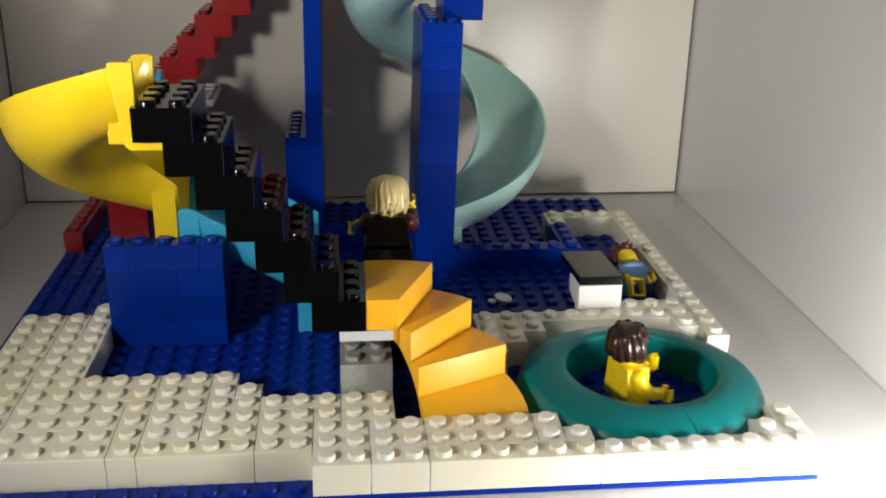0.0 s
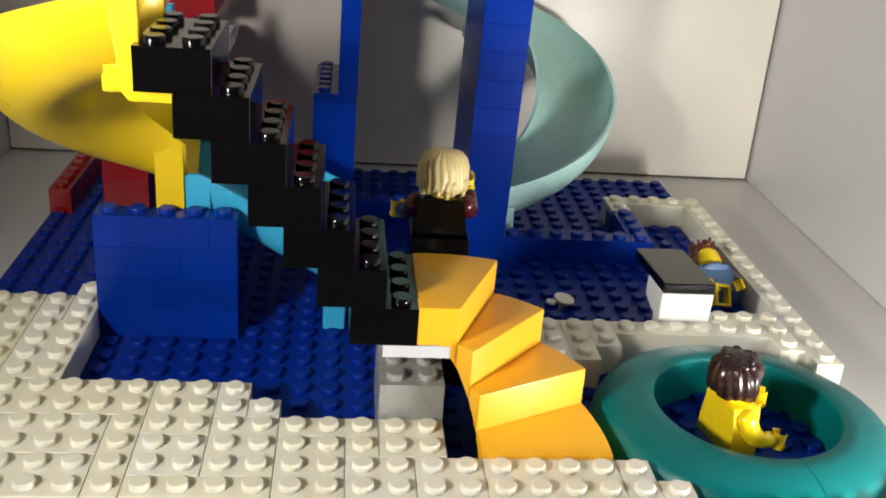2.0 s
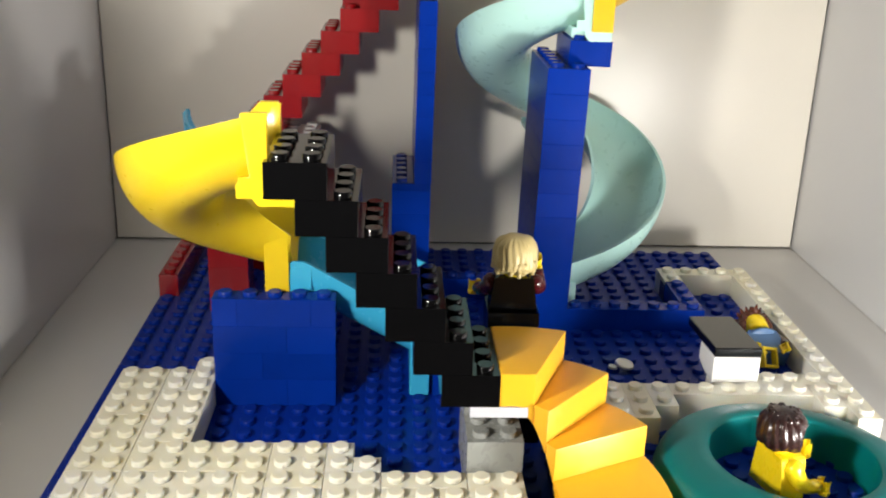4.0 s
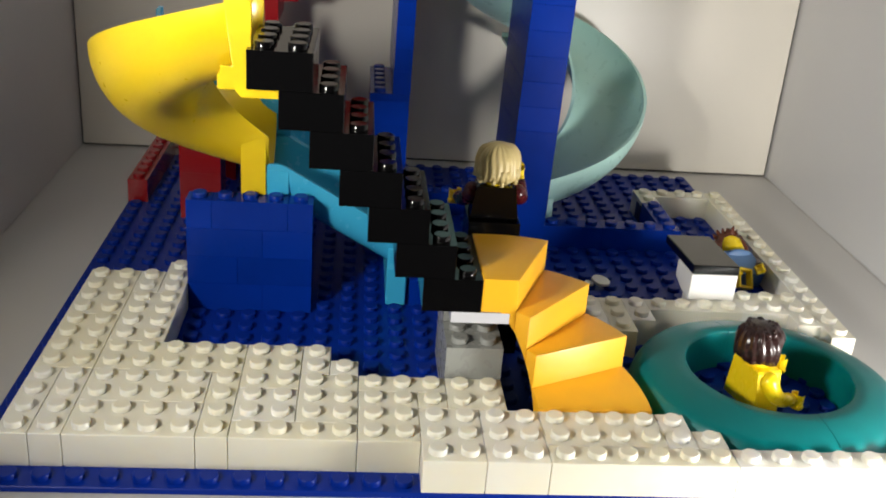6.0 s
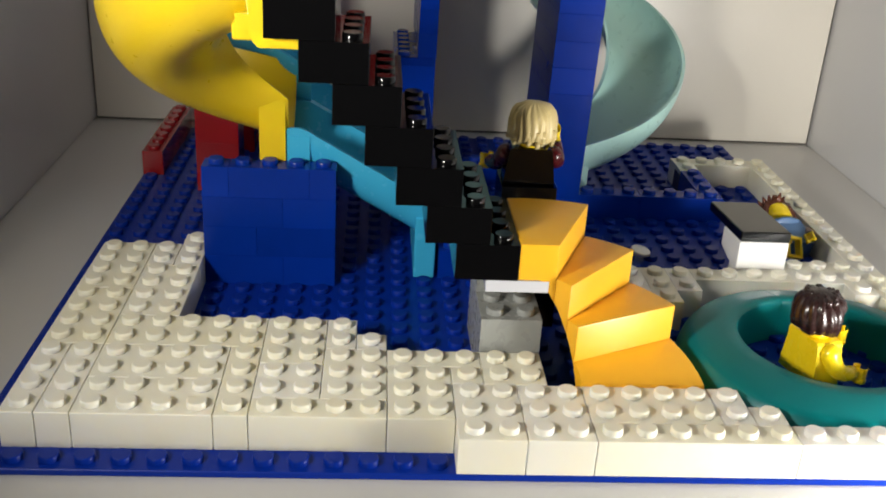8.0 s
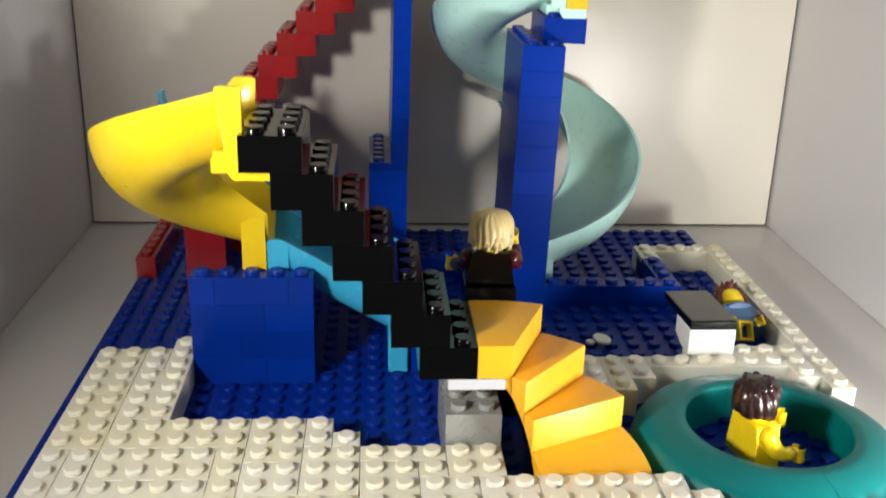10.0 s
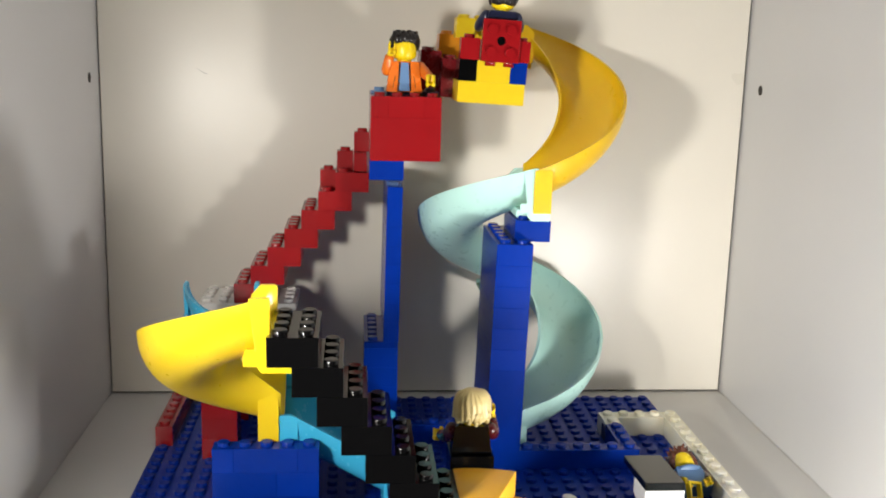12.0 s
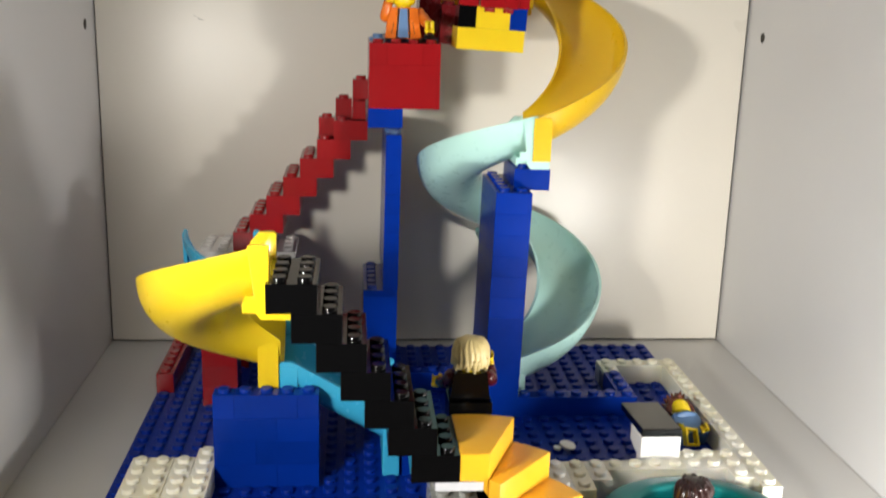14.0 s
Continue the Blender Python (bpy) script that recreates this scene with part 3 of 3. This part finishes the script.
# ---- top platform ----
top = thing("top_platform", (19, 27, 20.5), "patchwork of coloured bricks forming the top slide platform", "brick platform")
top.location.x += 0.05 * K
top.location.z -= 0.16 * K
top.rotation_euler = (0, radians(2.6), 0)
brick(top, YELLOW, 17.2, 21.0, 24, 28, 20.6, 21.8, never)
brick(top, BLACK, 17.2, 18.2, 24, 26, 21.8, 23.0, never)
brick(top, YELLOW, 18.2, 20.1, 24, 28, 21.8, 23.0, never)
brick(top, BLUE, 20.1, 21.05, 24, 26, 21.8, 23.0, never)
brick(top, RED, 17.2, 18.3, 24, 25, 23.0, 24.2)
brick(top, RED, 20.2, 21.15, 24, 25, 23.0, 24.2)
brick(top, DARKRED, 15.25, 16.5, 28, 31, 20.71, 23.34)
brick(top, DARKRED, 16.5, 17.66, 27.0, 30, 20.68, 22.95)
brick(top, LIGHTORANGE, 16.45, 18.5, 30, 32, 22.95, 24.4)
brick(top, YELLOW, 17.3, 19.5, 28.5, 30, 24.2, 25.4)
bm = bmesh.new()
add_box(bm, 18.35, 20.5, 23.75, 24.15, 22.95, 25.3, 0.03)
for x in (18.9, 19.95):
    for z in (23.5, 24.75):
        add_tube(bm, (x, 23.77, z), (x, 23.55, z), 0.3, 0.29)
    add_stud(bm, x, 23.95, 22.95, h=-0.2)
part("backrest_plate", bm, RED, top, "red studded plate standing on edge")
bm = bmesh.new()
add_tube(bm, (19.42, 23.76, 24.12), (19.42, 23.72, 24.12), 0.24, 0.24)
part("pin_socket", bm, BLACK, top, "round dark hole in the middle")

# ---- swim ring ----


def swim_ring(cx, cy):
    ob = thing("swim_ring", (cx, cy, 0), "glossy teal ring of two halves round a splash pool", "toy ring")
    prof = [(2.98, 0.02), (2.98, 1.52), (3.0, 1.6), (3.06, 1.65), (3.5, 1.6), (4.0, 1.5), (4.4, 1.36), (4.56, 1.27), (4.68, 1.14), (4.84, 0.85), (4.95, 0.5), (4.86, 0.2), (4.6, 0.02)]
    for h in range(2):
        bm = bmesh.new()
        n = 32
        rows = []
        a0 = radians(-80 + 180 * h)
        for i in range(n + 1):
            a = a0 + radians(0.15) + (math.pi - radians(0.3)) * i / n
            rows.append([bm.verts.new((cx + r * math.cos(a), cy + r * math.sin(a), z)) for r, z in prof])
        for a, b in zip(rows, rows[1:]):
            for j in range(len(prof)):
                jj = (j + 1) % len(prof)
                bm.faces.new((a[j], a[jj], b[jj], b[j]))
        bm.faces.new(rows[0])
        bm.faces.new(rows[-1])
        bmesh.ops.recalc_face_normals(bm, faces=bm.faces)
        smooth(bm, 50)
        part("ring_half", bm, TEAL, ob)


swim_ring(26.95, 5.55)

# ---- diving board ----
board_ob = thing("diving_board", (26.9, 13, 1.2), "white sloped block with a glossy black top beside the pool", "diving board")
bm = bmesh.new()
add_prism(bm, [(12.0, 1.26), (13.0, 1.26), (13.95, 1.5), (13.95, 2.3), (12.0, 2.42)], 25.9, 27.9, "x")
bmesh.ops.bevel(bm, geom=list(bm.edges), offset=0.03, segments=1, affect="EDGES")
part("block", bm, CLEANWHITE, board_ob)
bm = bmesh.new()
add_box(bm, 25.89, 27.91, 11.96, 15.96, 2.45, 2.86, 0.04)
bm.transform(Matrix.Translation((0, 11.96, 2.45)) @ Matrix.Rotation(radians(-3.6), 4, "X") @ Matrix.Translation((0, -11.96, -2.45)))
part("top_tile", bm, BLACK, board_ob, "glossy black smooth top")

# ---- small white round plate ----
bm = bmesh.new()
add_tube(bm, (23.0, 15.5, 0.33), (23.02, 15.49, 0.45), 0.44, 0.42, 22)
add_tube(bm, (23.0, 15.5, 0.34), (22.98, 15.51, 0.22), 0.28, 0.28, 18)
add_tube(bm, (22.45, 15.42, 0.22), (22.46, 15.42, 0.33), 0.22, 0.2, 16)
tagged(link("round_plate", bm, WHITE), "two small loose white round plates lying on the baseplate studs", "toy piece")

# ---- toy figures ----


def add_blob(bm, centre, radii, mat, lumps=0.0, freq=3.0, rows=14, cols=28, low=-1.0, locks=0):
    """A rounded lump with optional locks of moulded hair."""
    cx, cy, cz = centre
    rings = []
    for i in range(rows + 1):
        v = -math.pi / 2 + math.pi * i / rows
        if math.sin(v) < low:
            continue
        ring = []
        for j in range(cols):
            u = 2 * math.pi * j / cols
            d = Vector((math.cos(v) * math.cos(u), math.cos(v) * math.sin(u), math.sin(v)))
            k = 1 + lumps * noise.noise(d * freq + Vector(centre)) + (0.035 * math.cos(locks * u + 2 * math.sin(3 * v)) * math.cos(v) if locks else 0)
            ring.append(bm.verts.new((cx + radii[0] * d.x * k, cy + radii[1] * d.y * k, cz + radii[2] * d.z * k)))
        rings.append(ring)
    for a, b in zip(rings, rings[1:]):
        for j in range(cols):
            f = bm.faces.new((a[j], a[(j + 1) % cols], b[(j + 1) % cols], b[j]))
            f.smooth, f.material_index = True, mat
    f = bm.faces.new(rings[0][::-1])
    f.material_index = mat


def figure(name, label, mats, m, sitting=False, legs=True, arms=((-0.5, 0.2), (-0.5, 0.2)), hair="short", open_jacket=False, scarf=False):
    """A toy figure with materials (skin, torso, sleeves, legs, hair, shirt). Its own frame: facing -y, hips at z = 0."""
    bm = bmesh.new()
    # torso
    lo, hi = 0.0, 1.62
    add_prism(bm, [(-0.97, lo), (0.97, lo), (0.76, hi - 0.06), (0.68, hi), (-0.68, hi), (-0.76, hi - 0.06)], -0.48, 0.48, "y", 1)
    if open_jacket:
        add_prism(bm, [(-0.28, lo + 0.05), (0.28, lo + 0.05), (0.2, hi - 0.05), (-0.2, hi - 0.05)], -0.5, -0.47, "y", 5)
        for s in (-1, 1):
            add_tube(bm, (s * 0.34, -0.48, lo + 0.05), (s * 0.26, -0.48, hi - 0.05), 0.045, 0.045, 6, 4)
            add_tube(bm, (s * 0.62, -0.47, lo + 0.25), (s * 0.5, -0.47, lo + 0.85), 0.02, 0.02, 6, 4)
    if scarf:
        add_blob(bm, (0, -0.1, 1.5), (0.92, 0.6, 0.27), 5, 0.16, 4.0, rows=12, cols=28)
    # hips and legs
    if legs:
        add_box(bm, -0.97, 0.97, -0.48, 0.48, -0.4, -0.02, 0.05, 3)
        for s in (-1, 1) if legs is True else ():
            x0, x1 = (0.04, 0.95) if s > 0 else (-0.95, -0.04)
            if sitting:
                add_box(bm, x0, x1, -1.75, 0.45, -0.95, -0.05, 0.08, 3)
                add_box(bm, x0, x1, -2.0, -1.55, -0.95, 0.3, 0.06, 3)
            else:
                add_box(bm, x0, x1, -0.48, 0.48, -1.95, -0.3, 0.06, 3)
                add_box(bm, x0, x1, -0.72, 0.48, -2.0, -1.65, 0.05, 3)
    # neck, head
    add_tube(bm, (0, 0, 1.6), (0, 0, 1.75), 0.4, 0.4, 18, 0)
    seg = 22
    rings = []
    for r, z in ((0.42, 1.72), (0.58, 1.8), (0.64, 1.92), (0.64, 2.55), (0.58, 2.68), (0.40, 2.76)):
        rings.append([bm.verts.new((r * math.cos(2 * math.pi * i / seg), r * math.sin(2 * math.pi * i / seg), z)) for i in range(seg)])
    for a, b in zip(rings, rings[1:]):
        for i in range(seg):
            f = bm.faces.new((a[i], a[(i + 1) % seg], b[(i + 1) % seg], b[i]))
            f.smooth, f.material_index = True, 0
    bm.faces.new(rings[-1]).material_index = 0
    # arms: (forward, up, spread), or the places of elbow and wrist
    for s, arm in zip((-1, 1), arms):
        sh = Vector((s * 0.86, 0, 1.28))
        if len(arm) == 2:
            el, wr = Vector(arm[0]), Vector(arm[1])
        else:
            fwd, up, spread = arm
            el = sh + Vector((s * (0.30 + spread), -0.35 - 0.25 * fwd, -0.45 + 0.5 * up))
            wr = el + Vector((s * spread * 0.5, -0.35 - 0.35 * fwd, -0.18 + 0.75 * up))
        add_blob(bm, sh, (0.33, 0.35, 0.35), 2, rows=10, cols=18)
        bend = el + (el * 2 - sh - wr) * 0.3
        rings, seg = [], 16
        for i in range(11):
            f = i / 10
            p = sh * (1 - f) ** 2 + bend * 2 * f * (1 - f) + wr * f * f
            way = ((bend - sh) * (1 - f) + (wr - bend) * f).normalized()
            side = way.orthogonal().normalized() if not rings else (side - way * side.dot(way)).normalized()
            over = way.cross(side)
            rad = 0.33 - 0.08 * f
            rings.append([bm.verts.new(p + (side * math.cos(2 * math.pi * j / seg) + over * math.sin(2 * math.pi * j / seg)) * rad) for j in range(seg)])
        for u, v in zip(rings, rings[1:]):
            for j in range(seg):
                f = bm.faces.new((u[j], u[(j + 1) % seg], v[(j + 1) % seg], v[j]))
                f.smooth, f.material_index = True, 2
        bm.faces.new(rings[-1]).material_index = 2
        way = (wr - el).normalized()
        add_tube(bm, wr, wr + way * 0.16, 0.17, 0.17, 12, 0)
        # cupped hand
        c = wr + way * 0.38
        side = way.cross(Vector((0, 0, 1))).normalized()
        last = None
        for i in range(9):
            a = radians(-140 + 280 * i / 8)
            p = c + (-way * math.cos(a) + side * math.sin(a)) * 0.2
            if last is not None:
                add_tube(bm, last - Vector((0, 0, 0.22)), p - Vector((0, 0, 0.22)), 0.09, 0.09, 6, 0)
                q = [last + Vector((0, 0, 0.2)), p + Vector((0, 0, 0.2)), p - Vector((0, 0, 0.28)), last - Vector((0, 0, 0.28))]
                o = [v + (v - c).normalized() * 0.07 for v in q]
                vs = [bm.verts.new(v) for v in q + o]
                for idx in ((0, 1, 2, 3), (4, 5, 6, 7), (0, 1, 5, 4), (3, 2, 6, 7), (0, 3, 7, 4), (1, 2, 6, 5)):
                    bm.faces.new([vs[t] for t in idx]).material_index = 0
            last = p
    # hair: one moulded shell with ridged strands, open at the face
    rnd = random.Random(len(label))
    prof, ridges, amp = {
        "long": ([(0.06, 3.27), (0.32, 3.22), (0.56, 3.1), (0.73, 2.9), (0.8, 2.64), (0.8, 2.4), (0.83, 2.18), (0.81, 2.0), (0.7, 1.85), (0.55, 1.86)], 21, 0.075),
        "spiky": ([(0.06, 3.06), (0.42, 3.02), (0.72, 2.86), (0.84, 2.55), (0.84, 2.2), (0.76, 1.9), (0.6, 1.86)], 11, 0.1),
        "quiff": ([(0.06, 3.25), (0.4, 3.21), (0.66, 3.04), (0.76, 2.75), (0.74, 2.45), (0.69, 2.25), (0.6, 2.22)], 17, 0.07),
        "crop": ([(0.06, 3.26), (0.4, 3.22), (0.7, 3.05), (0.82, 2.75), (0.8, 2.4), (0.74, 2.1), (0.66, 1.95), (0.55, 1.97)], 13, 0.08)}.get(
        hair, ([(0.06, 3.2), (0.36, 3.17), (0.62, 3.04), (0.77, 2.8), (0.83, 2.5), (0.82, 2.2), (0.76, 1.95), (0.6, 1.86)], 17, 0.085))
    cols = 6 * ridges
    phase = [rnd.uniform(-0.5, 0.5) for _ in range(ridges + 1)]
    shell = []
    for i, (r, z) in enumerate(prof):
        ring = []
        for j in range(cols):
            u = 2 * math.pi * j / cols
            d = j % 6
            strand = abs(math.cos(math.pi * (d / 6 + 0.25 * math.sin(i * 0.9 + phase[j // 6])))) * amp * min(1, i / 2)
            lump = 0.05 * noise.noise(Vector((2.2 * math.cos(u), 2.2 * math.sin(u), 1.7 * z + len(label))))
            face = max(0.0, -math.sin(u) - 0.35) / 0.65
            rr = r + strand + lump
            zz = z + 0.05 * math.sin(5 * u + i) * (i > 1)
            if z < 2.62 and face > 0:
                rr = rr * (1 - face) + min(rr, 0.6) * face
                zz = max(zz, 2.5 * min(1, 1.8 * face) + zz * (1 - min(1, 1.8 * face)))
            ring.append(bm.verts.new((rr * math.cos(u), 0.1 + rr * math.sin(u) * 0.98, zz)))
        shell.append(ring)
    for a, b in zip(shell, shell[1:]):
        for j in range(cols):
            f = bm.faces.new((a[j], a[(j + 1) % cols], b[(j + 1) % cols], b[j]))
            f.smooth, f.material_index = True, 4
    bm.faces.new(shell[0]).material_index = 4
    if hair == "long":
        # ends of the locks flick outwards
        for i in range(15):
            u = 2 * math.pi * i / 15 + 0.15 * math.sin(2.3 * i)
            if -math.sin(u) > 0.55:
                continue
            side = Vector((math.cos(u), math.sin(u), 0))
            add_tube(bm, side * 0.76 + Vector((0, 0.1, 2.35)), side * 0.78 + Vector((0, 0.1, 2.0)), 0.11, 0.12, 8, 4)
            add_tube(bm, side * 0.78 + Vector((0, 0.1, 2.02)), side * (0.82 + 0.08 * math.sin(5.1 * i)) + Vector((0, 0.1, 1.84 + 0.07 * math.cos(3.7 * i))), 0.12, 0.07, 8, 4)
    if hair != "long":
        n = {"spiky": 22, "quiff": 14, "crop": 14, "short": 18}[hair]
        for i in range(n):
            u = 2 * math.pi * i / n + rnd.uniform(-0.2, 0.2)
            t = rnd.uniform(0.25, 0.6)
            p = Vector((t * math.cos(u), 0.1 + t * math.sin(u), prof[1][1] - 0.08 - 0.22 * t))
            tip = {"spiky": 0.46, "quiff": 0.2, "crop": 0.24, "short": 0.13}[hair]
            q = p + Vector((math.cos(u + 0.4) * tip * 0.8, math.sin(u + 0.4) * tip * 0.8, 0.12 + tip * 0.5))
            add_tube(bm, p, q, 0.2, 0.04, 8, 4)
    bmesh.ops.recalc_face_normals(bm, faces=bm.faces)
    bm.transform(m)
    return tagged(link(name, bm, mats), label, "toy figure", "toy figures")


def fig_pose(x, y, z, turn, tip=0, roll=0):
    return Matrix.Translation((x, y, z)) @ Matrix.Rotation(radians(turn), 4, "Z") @ Matrix.Rotation(radians(tip), 4, "X") @ Matrix.Rotation(radians(roll), 4, "Y")


figure("toy_figure", "yellow toy figure with dark brown hair sitting bare in the ring", [FIGYELLOW, FIGYELLOW, FIGYELLOW, FIGYELLOW, HAIRBROWN, FIGYELLOW],
       fig_pose(26.35, 5.3, 0.42, 104), legs=False, arms=(((-1.04, -0.28, 0.66), (-0.95, -0.95, 0.52)), ((1.0, -0.6, 0.75), (0.75, -1.2, 0.95))))
figure("toy_figure", "toy figure with long blond hair in a black jacket, back turned", [FIGYELLOW, BLACK, MAROON, BLACK, HAIRBLOND, BLACK],
       fig_pose(17.15, 11.7, 4.5, 178) @ Matrix.Scale(1.04, 4), legs=False, arms=(((-1.06, -0.3, 0.95), (-0.98, -0.75, 1.5)), ((1.12, -0.3, 0.8), (1.3, -0.8, 0.72))), hair="long")
figure("toy_figure", "toy figure in an open orange jacket saluting on the red lookout", [FIGYELLOW, DEEPORANGE, DEEPORANGE, NAVY, BLACKHAIR, SANDBLUE],
       fig_pose(14.33, 25.6, 20.94, 0) @ Matrix.Scale(1.06, 4), legs="hips", hair="quiff", arms=(((-0.98, -0.3, 1.1), (-0.8, -0.5, 1.92)), (0.4, 0.1, 0.1)), open_jacket=True)
figure("toy_figure", "toy figure in a dark jacket sitting behind the red plate", [FIGYELLOW, NAVY, NAVY, NAVY, BLACKHAIR, NAVY],
       fig_pose(19.66, 24.75, 23.98, 180, 0, -3), legs=False, arms=((0.4, 0.0, -0.02), (0.4, 0.0, -0.02)), hair="crop")
figure("toy_figure", "toy figure with rust hair and blue scarf lying in the pool", [FIGYELLOW, SANDBLUE, BROWN, BROWN, HAIRRUST, SANDBLUE],
       fig_pose(29.97, 16.05, 0.42, 3, -68) @ Matrix.Scale(0.92, 4), legs=False, arms=(((-1.05, -0.3, 0.75), (-0.8, -0.6, 0.35)), ((1.02, -0.3, 0.75), (0.78, -0.6, 0.35))), hair="spiky", scarf=True)

seat = thing("black_brick_stack", (17.1, 12, 0), "black brick stack seating the blond toy figure, with added hidden bricks blocking light", "brick stack")
for i in range(4):
    brick(seat, BLACK, 16.12, 18.18, 10.9, 12.9, 1.2 * i, 1.2 * i + 1.2, never)
# hidden extra bricks, added to keep the right lamp from under the stairs
for i in range(3):
    brick(seat, BLACK, 16.12, 18.18, 9.05, 10.88, 1.2 * i, 1.2 * i + 1.2, never)
frame_ob = thing("yellow_frame", (29.3, 15, 0.2), "small open yellow frame piece leaning before the lying figure", "toy piece")
bm = bmesh.new()
for b in ((-0.6, -0.43, -0.2, 0.2, 0, 1.2), (0.43, 0.6, -0.2, 0.2, 0, 1.2), (-0.42, 0.42, -0.2, 0.2, 0, 0.17), (-0.42, 0.42, -0.2, 0.2, 1.03, 1.2)):
    add_box(bm, *b, bevel=0.02)
bm.transform(Matrix.Translation((29.72, 15.25, 0.36)) @ Matrix.Rotation(radians(34), 4, "Z") @ Matrix.Scale(0.8, 4) @ Matrix.Rotation(radians(-30), 4, "X") @ Matrix.Rotation(radians(18), 4, "Y"))
part("frame", bm, YELLOW, frame_ob)
